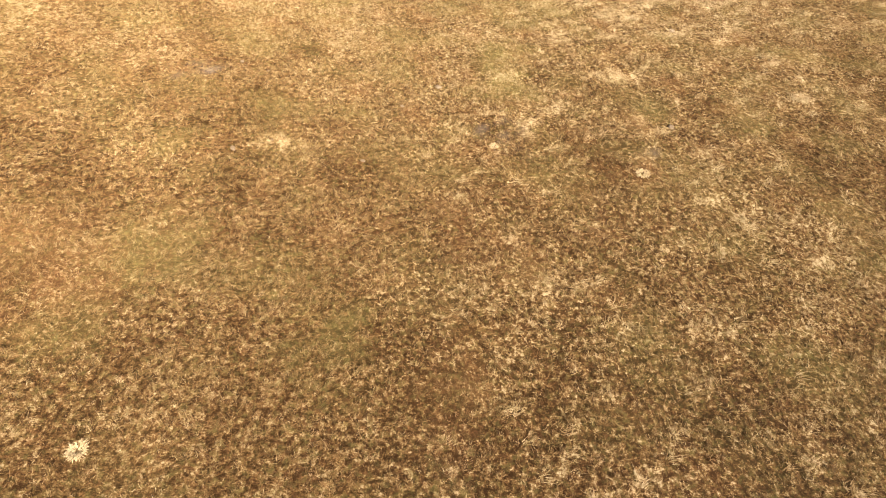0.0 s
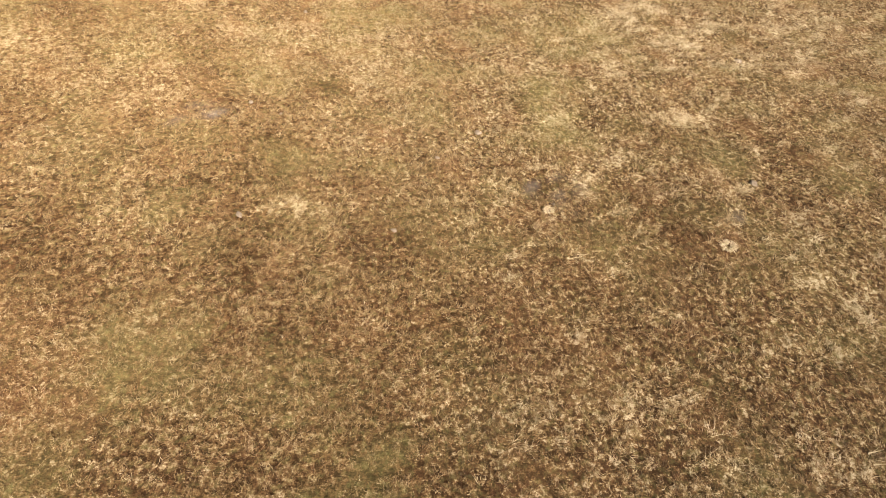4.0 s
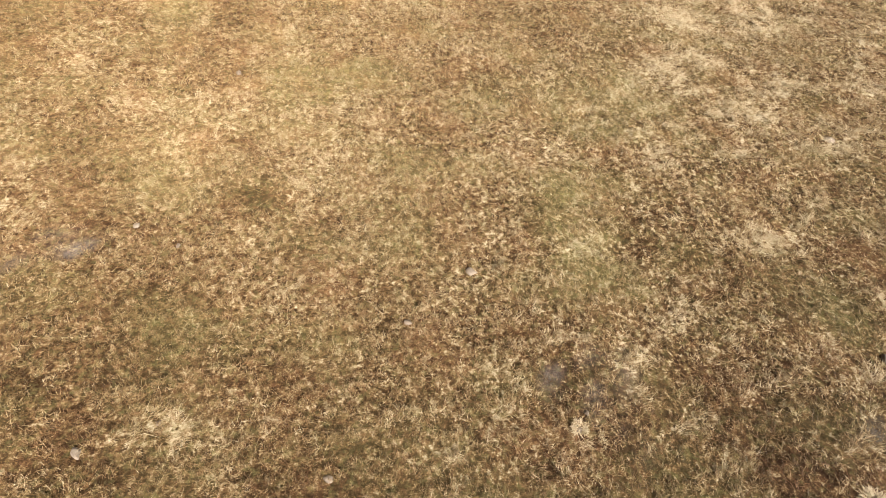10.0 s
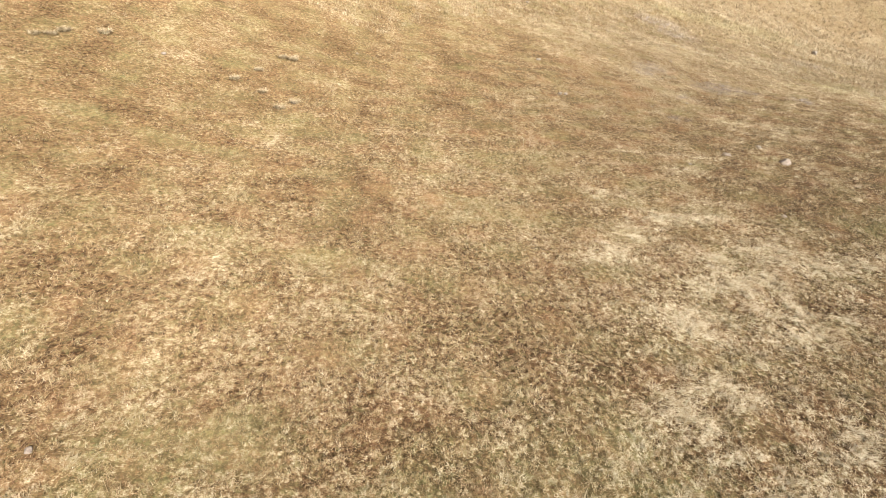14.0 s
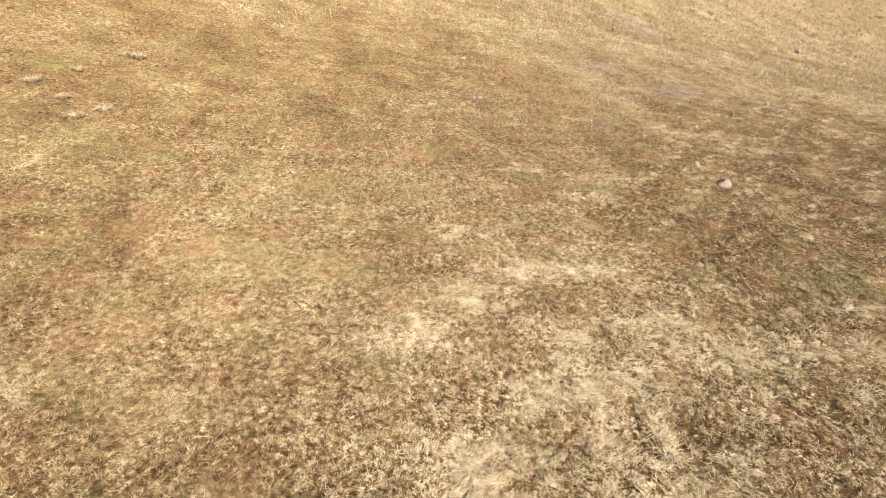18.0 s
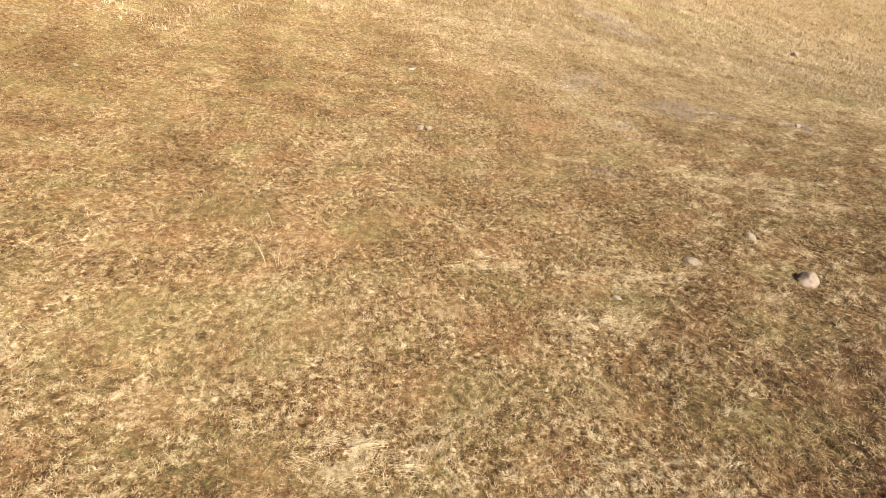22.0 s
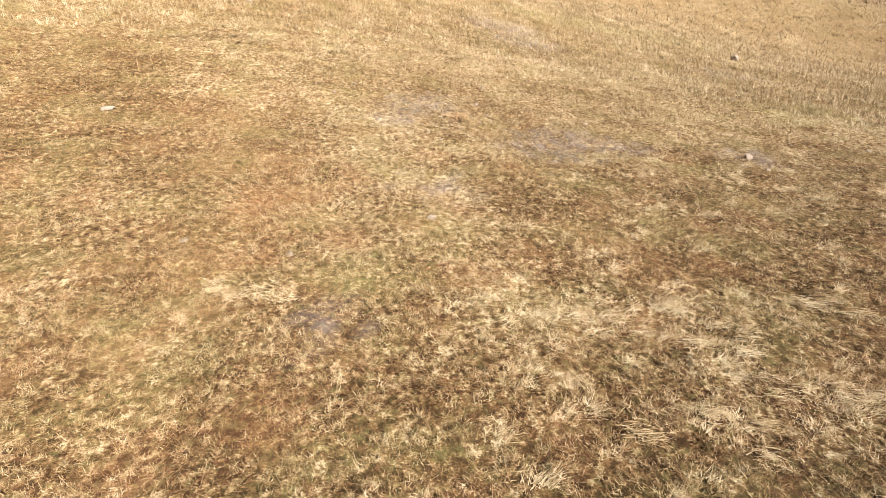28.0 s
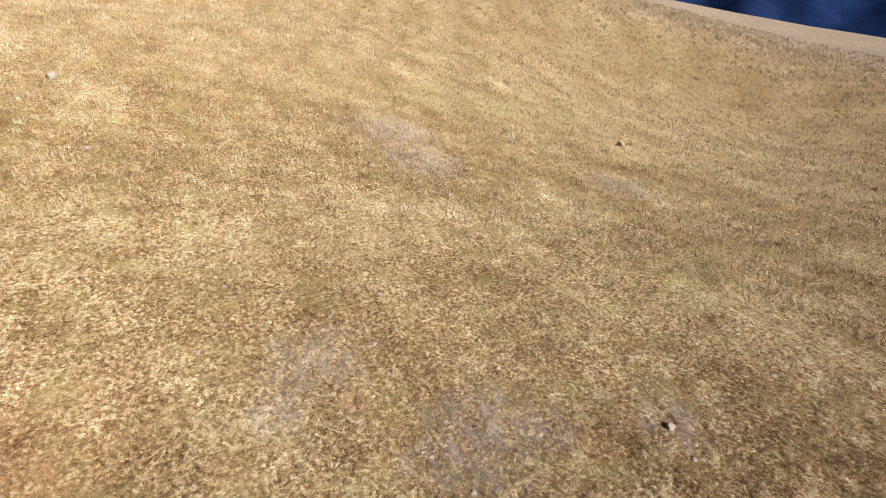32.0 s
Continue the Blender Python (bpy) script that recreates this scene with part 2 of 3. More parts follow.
RUST_SPOTS = [(-10.3, 8.9, 1.7), (-8.5, 8.1, 0.9), (-9.0, 8.6, 1.0), (-11.0, 23.2, 0.6), (-5.0, 24.6, 0.6), (10.8, 41.1, 0.6), (13.3, 62.4, 1.1), (16.0, 54.9, 0.8),
              (14.8, 51.0, 0.7), (16.1, 54.0, 1.0), (14.2, 62.9, 1.6), (13.5, 60.7, 1.7), (2.0, 8.9, 0.6), (0.6, 5.4, 0.7), (14.0, 57.7, 1.0), (7.1, 44.1, 0.8), (2.9, 35.5, 0.5), (-10.9, 8.7, 0.9), (-12.3, 30.7, 1.0), (1.8, 35.8, 0.7), (-0.5, 36.1, 0.7), (15.4, 52.1, 0.8), (23.1, 50.9, 0.7), (15.7, 56.4, 1.0), (11.5, 40.8, 0.5)]
PALE_SPOTS = [(8.9, 23.0, 0.7), (8.8, 37.3, 0.3), (11.8, 30.7, 0.8), (9.1, 33.9, 0.45), (11.0, 35.3, 0.5), (13.3, 33.1, 0.5), (11.5, 32.4, 0.45), (7.3, 32.0, 0.35), (12.8, 35.5, 0.45),
              (15.5, 42.4, 0.45), (14.4, 42.7, 0.3), (23.1, 48.5, 0.35), (22.9, 49.4, 0.3), (22.1, 46.8, 0.35), (24.0, 47.1, 0.4), (16.8, 32.3, 0.6), (12.5, 31.3, 0.6), (9.2, 29.0, 0.6),
              (8.2, 26.1, 0.5), (3.1, 8.2, 0.4), (-4.6, 13.8, 0.45), (14.5, 17.0, 0.5)]
PLUME_BAND = [(11.9, 70.9, 2.2), (17.4, 70.6, 2.2), (23.4, 71.5, 2.4), (29.7, 72.6, 2.4), (37.2, 75.0, 2.6), (22.7, 73.1, 2.0), (32.1, 72.1, 2.0)]
BARE_SPOTS = [(4.2, 18.0, 0.22), (3.0, 14.9, 0.13), (2.5, 15.3, 0.13), (3.3, 14.4, 0.13), (2.7, 14.3, 0.13), (-4.1, 19.0, 0.35), (-7.1, 17.9, 0.15), (5.8, 17.7, 0.3), (2.4, 14.7, 0.25), (4.8, 18.2, 0.2), (9.2, 24.8, 0.25), (13.1, 29.9, 0.2), (17.7, 49.2, 0.12), (16.1, 50.6, 0.16),
              (32.6, 59.4, 0.3), (28.2, 54.6, 0.25), (14.1, 48.8, 0.25)]
GRIT_SPOTS = [(24.8, 59.4, 1.2), (23.3, 58.7, 0.8), (20.6, 63.1, 1.1), (30.7, 57.9, 0.8), (26.3, 58.6, 0.8), (19.9, 55.2, 0.6), (19.3, 61.0, 0.7), (17.2, 49.7, 0.4), (2.8, 14.5, 0.4),
              (7.6, 13.6, 0.22), (-7.9, 17.6, 0.35), (29.8, 86.0, 2.4), (30.1, 80.8, 2.0), (44.0, 77.8, 1.7), (24.4, 57.8, 0.7)]

# broad paler and darker stretches: x, y, radius, tone
WASHES = [(12.5, 25.5, 7, 0.12), (-4.0, 46.0, 8, 0.03), (17.0, 55.5, 2.5, 0.10), (-1.0, 21.0, 4, 0.05), (11.0, 36.0, 2.5, 0.12), (20.0, 48.0, 2.5, 0.06), (-8.5, 21.0, 2.5, 0.09),
          (8.0, 7.5, 2.5, 0.07), (-1.0, 15.0, 1.5, 0.07), (5.0, 19.5, 2.5, 0.04), (29.0, 54.0, 2.5, -0.04), (15.5, 40.5, 2.5, -0.03), (2.0, 6.0, 2.5, -0.07), (5.0, 13.5, 1.5, -0.09),
          (-10.0, 9.0, 2.5, -0.08), (8.0, 40.5, 2.5, 0.05), (0.5, 10.5, 2.5, -0.06), (20.0, 52.5, 1.5, 0.06), (38.0, 62.0, 8, 0.11), (62.0, 96.0, 22, 0.06), (18.5, 60.0, 4, 0.04), (21.5, 45.0, 1.5, 0.06),
          (-5.5, 15.0, 1.5, -0.04), (3.5, 24.0, 2.5, 0.03)]
# dark, tufty patches of dead leaf
DARK_LOW = [(2.0, 8.9, 0.54), (-0.1, 8.5, 0.51), (4.7, 5.8, 0.55), (2.6, 10.2, 0.58), (3.5, 7.0, 0.54), (2.6, 6.4, 0.51), (7.2, 13.6, 0.75), (8.4, 16.1, 0.84), (6.2, 19.6, 0.9), (-4.4, 19.0, 0.8), (-7.0, 7.3, 0.5),
            (-5.6, 7.0, 0.48), (0.6, 6.1, 0.48), (-7.9, 6.6, 0.5), (3.7, 16.5, 0.51), (7.5, 13.8, 0.54), (3.1, 11.9, 0.42), (4.5, 12.2, 0.45), (6.1, 12.1, 0.48), (6.2, 14.2, 0.51), (5.4, 16.8, 0.55),
            (-0.6, 12.8, 0.41), (-1.8, 12.8, 0.41), (-3.0, 12.5, 0.41), (-5.7, 11.6, 0.44), (5.1, 15.5, 0.52), (-2.4, 12.1, 0.4), (-4.9, 13.1, 0.45), (4.8, 18.7, 0.59), (6.8, 20.8, 0.68)]
DARK_MID = [(1.8, 23.8, 0.48), (17.8, 38.5, 1.0), (6.2, 26.3, 0.61), (6.7, 22.7, 0.53), (8.4, 22.7, 0.58), (16.0, 41.2, 1.0), (23.3, 43.9, 1.1), (19.5, 40.0, 0.87), (22.2, 53.7, 1.1), (13.0, 29.9, 0.44), (17.5, 34.4, 0.66),
            (17.4, 37.2, 0.74), (22.4, 39.8, 0.93), (8.0, 29.9, 0.39), (5.2, 30.6, 0.43), (16.8, 40.1, 0.48), (19.8, 41.4, 0.59), (15.1, 39.3, 0.43), (17.4, 39.5, 0.48), (14.6, 41.1, 0.46), (11.4, 40.4, 0.4),
            (11.8, 39.1, 0.37), (18.4, 39.9, 0.52), (14.1, 39.1, 0.4), (17.1, 41.4, 0.52)]
DARK_TOP = [(16.7, 45.5, 0.38), (18.7, 47.2, 0.45), (16.2, 45.9, 0.38), (14.8, 45.4, 0.36), (21.6, 46.2, 0.49), (16.7, 44.4, 0.35), (13.5, 46.2, 0.39), (17.4, 44.3, 0.36), (21.6, 44.3, 0.45), (26.3, 51.5, 0.45),
            (26.8, 52.8, 0.49), (22.1, 50.0, 0.31), (24.3, 51.1, 0.38), (28.0, 51.5, 0.5), (23.6, 48.4, 0.3), (24.6, 48.1, 0.33), (22.1, 49.2, 0.28)]
# wisps of bleached lying straw: x, y
STRAW_WISPS = [(11.0, 21.7), (7.4, 18.2), (0.8, 7.9), (7.2, 7.1), (11.0, 24.7), (9.1, 28.2), (13.0, 28.5), (14.1, 24.7), (7.4, 25.3), (10.6, 35.5), (7.8, 32.4), (14.8, 32.6), (14.8, 32.0), (11.9, 28.2), (7.3, 25.6),
               (11.8, 29.3), (9.6, 34.5), (10.9, 35.4), (13.7, 33.3), (13.5, 31.9), (19.4, 34.0), (10.8, 30.4), (12.5, 35.4), (18.1, 32.2), (12.2, 43.1), (14.2, 40.8), (11.3, 32.5), (21.2, 49.2),
               (25.3, 49.0), (15.8, 50.5)]


def spread(x, y, spots, edge=0.5, stretch=(1, 1)):
    """How strongly a kind of growth stands at a place, 0 to 1, with ragged edges."""
    wx, wy = x + edge * 0.5 * wave(x, y, 1.1, 31), y + edge * 0.5 * wave(x, y, 1.1, 32)
    out = 0 * x
    for cx, cy, r in spots:
        out = np.maximum(out, np.exp(-(((stretch[0] * (wx - cx)) ** 2 + (stretch[1] * (wy - cy)) ** 2) / (1.6 * r * r)) ** 1.5))
    return out


def dark_patches(x, y):
    return spread(x, y, DARK_LOW + DARK_MID + DARK_TOP, 1.0) * np.clip(0.7 + 0.5 * wave(x, y, 0.45, 37), 0, 1)


def tufty(x, y):
    """How uneven the growth is: strongest by the trail and in the dark patches."""
    return 1.0 - 0.55 * smooth(8, 20, trail_distance(x, y)) - 0.35 * short_mat(x, y) + 0.5 * dark_patches(x, y) + 0.3 * smooth(0, 3, side(x, y)) * (1 - smooth(28, 40, y))


def side(x, y):
    """Metres to the right of the trail."""
    return x - np.interp(y, [q[1] for q in TRAIL], [q[0] for q in TRAIL])


def short_mat(x, y):
    """Where the turf is a closed, even, paler mat: west of the trail."""
    return smooth(0.5, 6.0, -side(x, y)) * smooth(13, 20, y) * (1 - 0.8 * smooth(31, 42, y))


def growth(x, y):
    """Tone, green, rust, bare and pale shares at a place."""
    fine = 1 - smooth(34, 60, np.hypot(x - MID[0], y - MID[1]))
    close = 1 - smooth(9, 22, trail_distance(x, y))
    pale = spread(x, y, PALE_SPOTS, 0.7, (0.62, 1.5)) * np.clip(0.5 + 0.7 * wave(0.4 * x + 0.2 * y, 2.2 * y, 0.5, 33), 0, 1)
    pale = np.maximum(pale, spread(x, y, [(a, b, 0.5) for a, b in STRAW_WISPS], 0.8, (0.62, 1.7)) * np.clip(0.45 + 0.7 * wave(0.4 * x + 0.2 * y, 2.2 * y, 0.5, 38), 0, 1))
    wisps = smooth(0.38, 1.0, wave(0.75 * x + 0.25 * y, 1.6 * y, 1.25, 34) + 0.35 * wave(x, y, 6.0, 35)) * smooth(-0.2, 0.8, wave(x, y, 0.4, 36) + 0.3)
    pale = np.maximum(pale, (0.12 + 0.68 * smooth(-1.0, 5.0, side(x, y))) * wisps * (1 - smooth(56, 66, y)))
    plume = spread(x, y, PLUME_BAND, 1.5)
    soil, grit = spread(x, y, BARE_SPOTS, 0.3), spread(x, y, GRIT_SPOTS, 1.2) * (0.5 + 0.5 * wave(x, y, 0.8, 9))
    tone = 0.5 + 0.055 * wave(x, y, 9.0, 3) + 0.05 * wave(x, y, 3.8, 13) + fine * (0.55 + 0.45 * close) * (0.03 * wave(x, y, 1.9, 4) + 0.06 * wave(x, y, 0.55, 8) + 0.07 * wave(x, y, 0.28, 19) + 0.07 * wave(x, y, 0.15, 29))
    for cx, cy, r, v in WASHES:
        tone = tone + v * np.exp(-((x - cx) ** 2 + (y - cy) ** 2) / (1.6 * r * r))
    tone = tone - 0.15 * dark_patches(x, y)
    tone = tone + 0.1 * smooth(50, 66, y + 0.25 * x - 6) + 0.46 * pale + 0.1 * plume - 0.28 * soil
    green = 0.12 * smooth(0.1, 1.0, wave(x, y, 5.0, 14)) + 0.17 * fine * smooth(0.0, 1.1, wave(x, y, 2.1, 16) + 0.3 * wave(x, y, 0.5, 18)) + 0.24 * spread(x, y, GREEN_SPOTS, 1.2)
    rust = 0.04 * smooth(0.2, 1.1, wave(x, y, 7.0, 15)) + 0.18 * fine * (0.25 + 0.75 * close) * smooth(0.1, 1.1, wave(x, y, 1.7, 17) + 0.3 * wave(x, y, 0.5, 20)) + 0.2 * spread(x, y, RUST_SPOTS, 1.4)
    return tone, np.clip(green, 0, 0.8), np.clip(rust * (1 - 0.6 * smooth(54, 66, y)), 0, 0.7), np.clip(grit, 0, 1), np.clip(pale + plume, 0, 1), soil


def give(me, name, values):
    me.attributes.new(name, "FLOAT", "POINT").data.foreach_set("value", np.ascontiguousarray(values, dtype=np.float32))


def mesh_from_arrays(name, verts, faces):
    """A mesh from numpy arrays; faces is an n x 3 or n x 4 array."""
    me = bpy.data.meshes.new(name)
    k = faces.shape[1]
    me.vertices.add(len(verts))
    me.vertices.foreach_set("co", np.ascontiguousarray(verts, dtype=np.float32).ravel())
    me.loops.add(faces.size)
    me.loops.foreach_set("vertex_index", np.ascontiguousarray(faces, dtype=np.int32).ravel())
    me.polygons.add(len(faces))
    me.polygons.foreach_set("loop_start", np.arange(0, faces.size, k, dtype=np.int32))
    me.update(calc_edges=True)
    return me


# ---- the trail along which the pasture is seen closest ----
TRAIL = [(-3.0, 5.0), (-2.0, 14.0), (1.0, 24.0), (8.0, 34.0), (14.0, 44.0), (20.0, 55.0), (25.0, 68.0)]


def trail_points(count, rng):
    p = np.array(TRAIL)
    step = np.hypot(*np.diff(p, axis=0).T)
    at = rng.rand(count) ** 0.85 * step.sum()
    edge = np.concatenate([[0], np.cumsum(step)])
    return np.stack([np.interp(at, edge, p[:, 0]), np.interp(at, edge, p[:, 1])], -1)


def trail_distance(x, y):
    out = np.full(x.shape, 1e9)
    for (ax, ay), (bx, by) in zip(TRAIL, TRAIL[1:]):
        k = np.clip(((x - ax) * (bx - ax) + (y - ay) * (by - ay)) / ((bx - ax) ** 2 + (by - ay) ** 2), 0, 1)
        out = np.minimum(out, np.hypot(x - ax - k * (bx - ax), y - ay - k * (by - ay)))
    return out


# ---- ground: one sheet to the horizon ----
def spaced(lo, hi, step, reach):
    core = np.arange(lo, hi + step / 2, step)
    out, d, s = [], 0.0, step
    while d < reach:
        s *= 1.12
        d += s
        out.append(d)
    out = np.array(out)
    return np.concatenate([lo - out[::-1], core, hi + out])


gx, gy = spaced(-26, 48, 0.36, 3200), spaced(-10, 84, 0.36, 3200)
GX, GY = np.meshgrid(gx, gy)
verts = np.stack([GX.ravel(), GY.ravel(), ground_height(GX, GY).ravel()], -1)
nx, ny = len(gx), len(gy)
i = (np.arange(ny - 1)[:, None] * nx + np.arange(nx - 1)[None]).ravel()
ground = new("ground", mesh_from_arrays("ground", verts, np.stack([i, i + 1, i + nx + 1, i + nx], -1)))
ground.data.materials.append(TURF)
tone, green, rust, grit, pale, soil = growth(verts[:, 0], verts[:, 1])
# Turf tone is lowered for dark thatch and for shade between tufts.
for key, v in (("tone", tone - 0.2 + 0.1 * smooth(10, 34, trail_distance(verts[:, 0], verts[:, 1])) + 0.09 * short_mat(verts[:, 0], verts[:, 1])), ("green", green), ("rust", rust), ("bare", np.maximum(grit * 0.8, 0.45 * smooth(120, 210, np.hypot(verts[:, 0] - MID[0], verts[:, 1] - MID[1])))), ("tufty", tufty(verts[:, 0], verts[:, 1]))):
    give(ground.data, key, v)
ground.data.shade_smooth()
tagged(ground, "dry matted autumn pasture on a rounded hill", "ground", kind="structure")


def sheet_height(x, y):
    """Height of the ground sheet itself, between its own corners."""
    H = verts[:, 2].reshape(ny, nx)
    i, j = np.searchsorted(gx, x) - 1, np.searchsorted(gy, y) - 1
    u, v = (x - gx[i]) / (gx[i + 1] - gx[i]), (y - gy[j]) / (gy[j + 1] - gy[j])
    return (H[j, i] * (1 - u) + H[j, i + 1] * u) * (1 - v) + (H[j + 1, i] * (1 - u) + H[j + 1, i + 1] * u) * v


# ---- far wooded mountains round the hill, distance haze painted into their blue ----
def mountains():
    turns, steps = 360, 26
    a = np.linspace(0, 2 * math.pi, turns, endpoint=False)
    k = np.linspace(0, 1, steps)
    AA, KK = np.meshgrid(a, k)
    crest = 300 + 70 * np.sin(3 * AA + 1) + 45 * np.sin(7 * AA + 2) + 22 * np.sin(17 * AA) + 10 * np.sin(41 * AA + 3)
    ridge = 1 + 0.12 * np.sin(23 * AA + 5 * KK) + 0.07 * np.sin(61 * AA - 9 * KK)
    r = 1000 + 900 * KK * ridge
    z = -150 + crest * KK ** 0.8 * (1 + 0.1 * np.sin(31 * AA + 14 * KK))
    v = np.stack([MID[0] + r * np.cos(AA), MID[1] + r * np.sin(AA), z], -1).reshape(-1, 3)
    j, i = np.meshgrid(np.arange(turns), np.arange(steps - 1))
    n = (j + 1) % turns
    f = np.stack([i * turns + j, i * turns + n, (i + 1) * turns + n, (i + 1) * turns + j], -1).reshape(-1, 4)
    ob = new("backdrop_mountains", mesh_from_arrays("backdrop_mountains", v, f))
    ob.data.materials.append(HAZED_FOREST)
    ob.data.shade_smooth()
    return tagged(ob, "dark wooded mountains in the distance, blue haze painted into their colour", "mountains", kind="structure")


mountains()


# ---- where stones lie: x, y, width ----
STONES_LOW = [(11.2, 22.1, 0.3), (8.9, 15.2, 0.28), (0.7, 17.2, 0.24), (-0.6, 15.9, 0.17), (-6.4, 18.1, 0.18), (-5.4, 17.6, 0.12), (-5.4, 23.6, 0.2),
              (-5.8, 13.4, 0.22), (-4.7, 13.9, 0.11), (-1.8, 13.0, 0.17), (2.4, 13.8, 0.16), (2.6, 14.1, 0.12), (7.9, 29.6, 0.15)]
STONES_MID = [(-3.2, 54.8, 0.26), (-12.2, 46.3, 0.3), (16.1, 36.1, 0.27), (19.2, 34.1, 0.36), (18.1, 43.2, 0.12), (14.7, 41.8, 0.22), 
              (14.4, 52.6, 0.22), (-5.3, 44.6, 0.32), (19.4, 53.2, 0.24), (16.5, 51.9, 0.2)]
STONES_TOP = [(30.3, 56.5, 0.22), (23.5, 66.4, 0.26), (20.5, 59.0, 0.2), (19.1, 63.8, 0.2), (17.9, 65.2, 0.2), (17.9, 67.4, 0.18), (21.4, 65.2, 0.18), (19.2, 65.1, 0.18), (17.1, 64.0, 0.22),
              (17.7, 64.8, 0.16), (22.6, 63.5, 0.2), (22.7, 62.0, 0.2), (18.6, 60.9, 0.22), (20.2, 59.8, 0.16), (21.4, 60.1, 0.14), (30.8, 57.0, 0.2), (26.3, 58.5, 0.22), (12.1, 78.5, 0.4),
              (23.7, 57.3, 0.22), (36.2, 58.8, 0.22)]
PEBBLES = [(20.9, 64.9, 0.22), (22.5, 64.7, 0.17), (22.7, 61.4, 0.18), (22.0, 61.7, 0.13), (23.0, 60.6, 0.13), (22.2, 60.9, 0.14), (25.6, 58.0, 0.14), (29.7, 60.5, 0.17), (26.4, 61.5, 0.17), (23.4, 61.5, 0.13), (20.3, 62.9, 0.12), (21.6, 63.5, 0.14), (20.2, 63.7, 0.12), (20.1, 60.6, 0.14), (23.0, 58.6, 0.18), (23.8, 59.7, 0.14), (24.2, 58.7, 0.15), (22.8, 58.8, 0.15)]
BIG_STONES = [(10.5, 52.9, 0.32), (10.86, 52.9, 0.29), (20.04, 42.54, 0.7), (19.95, 44.9, 0.52), (17.45, 43.5, 0.5), (10.3, 60.5, 0.5), (30.5, 57.72, 0.34), (9.2, 87.4, 0.8), (51.3, 87.6, 0.8)]


# ---- grass ----
def blades_mesh(name, base, heading, length, width, rise, droop, tone, green, rust, uneven, bent=True):
    """Each blade is a bent kite (foot, two shoulders, tip) or a plain tapering sliver."""
    n = len(length)
    out = np.stack([np.cos(heading), np.sin(heading)], -1)
    w = np.stack([-out[:, 1] * width / 2, out[:, 0] * width / 2, 0 * width], -1)

    def along(start, k, angle):
        return np.concatenate([start[:, :2] + out * (k * np.cos(angle))[:, None], (start[:, 2] + k * np.sin(angle))[:, None]], 1)

    if bent:
        mid = along(base, length / 2, rise)
        tip = along(mid, length / 2, rise - droop)
        tip[:, 2] = np.maximum(tip[:, 2], base[:, 2] + 0.008)
        v, k = np.stack([base, mid - w, mid + w, tip], 1).reshape(-1, 3), 4 * np.arange(n)[:, None]
        f = np.concatenate([k + [[0, 2, 1]], k + [[1, 2, 3]]], 1).reshape(-1, 3)
    else:
        v = np.stack([base - w, base + w, along(base, length, rise)], 1).reshape(-1, 3)
        f = np.arange(3 * n).reshape(-1, 3)
    me = mesh_from_arrays(name, v, f)
    for key, values in (("tone", tone), ("green", green), ("rust", rust), ("tufty", uneven)):
        give(me, key, np.repeat(values, 4 if bent else 3))
    me.materials.append(BLADES)
    return me


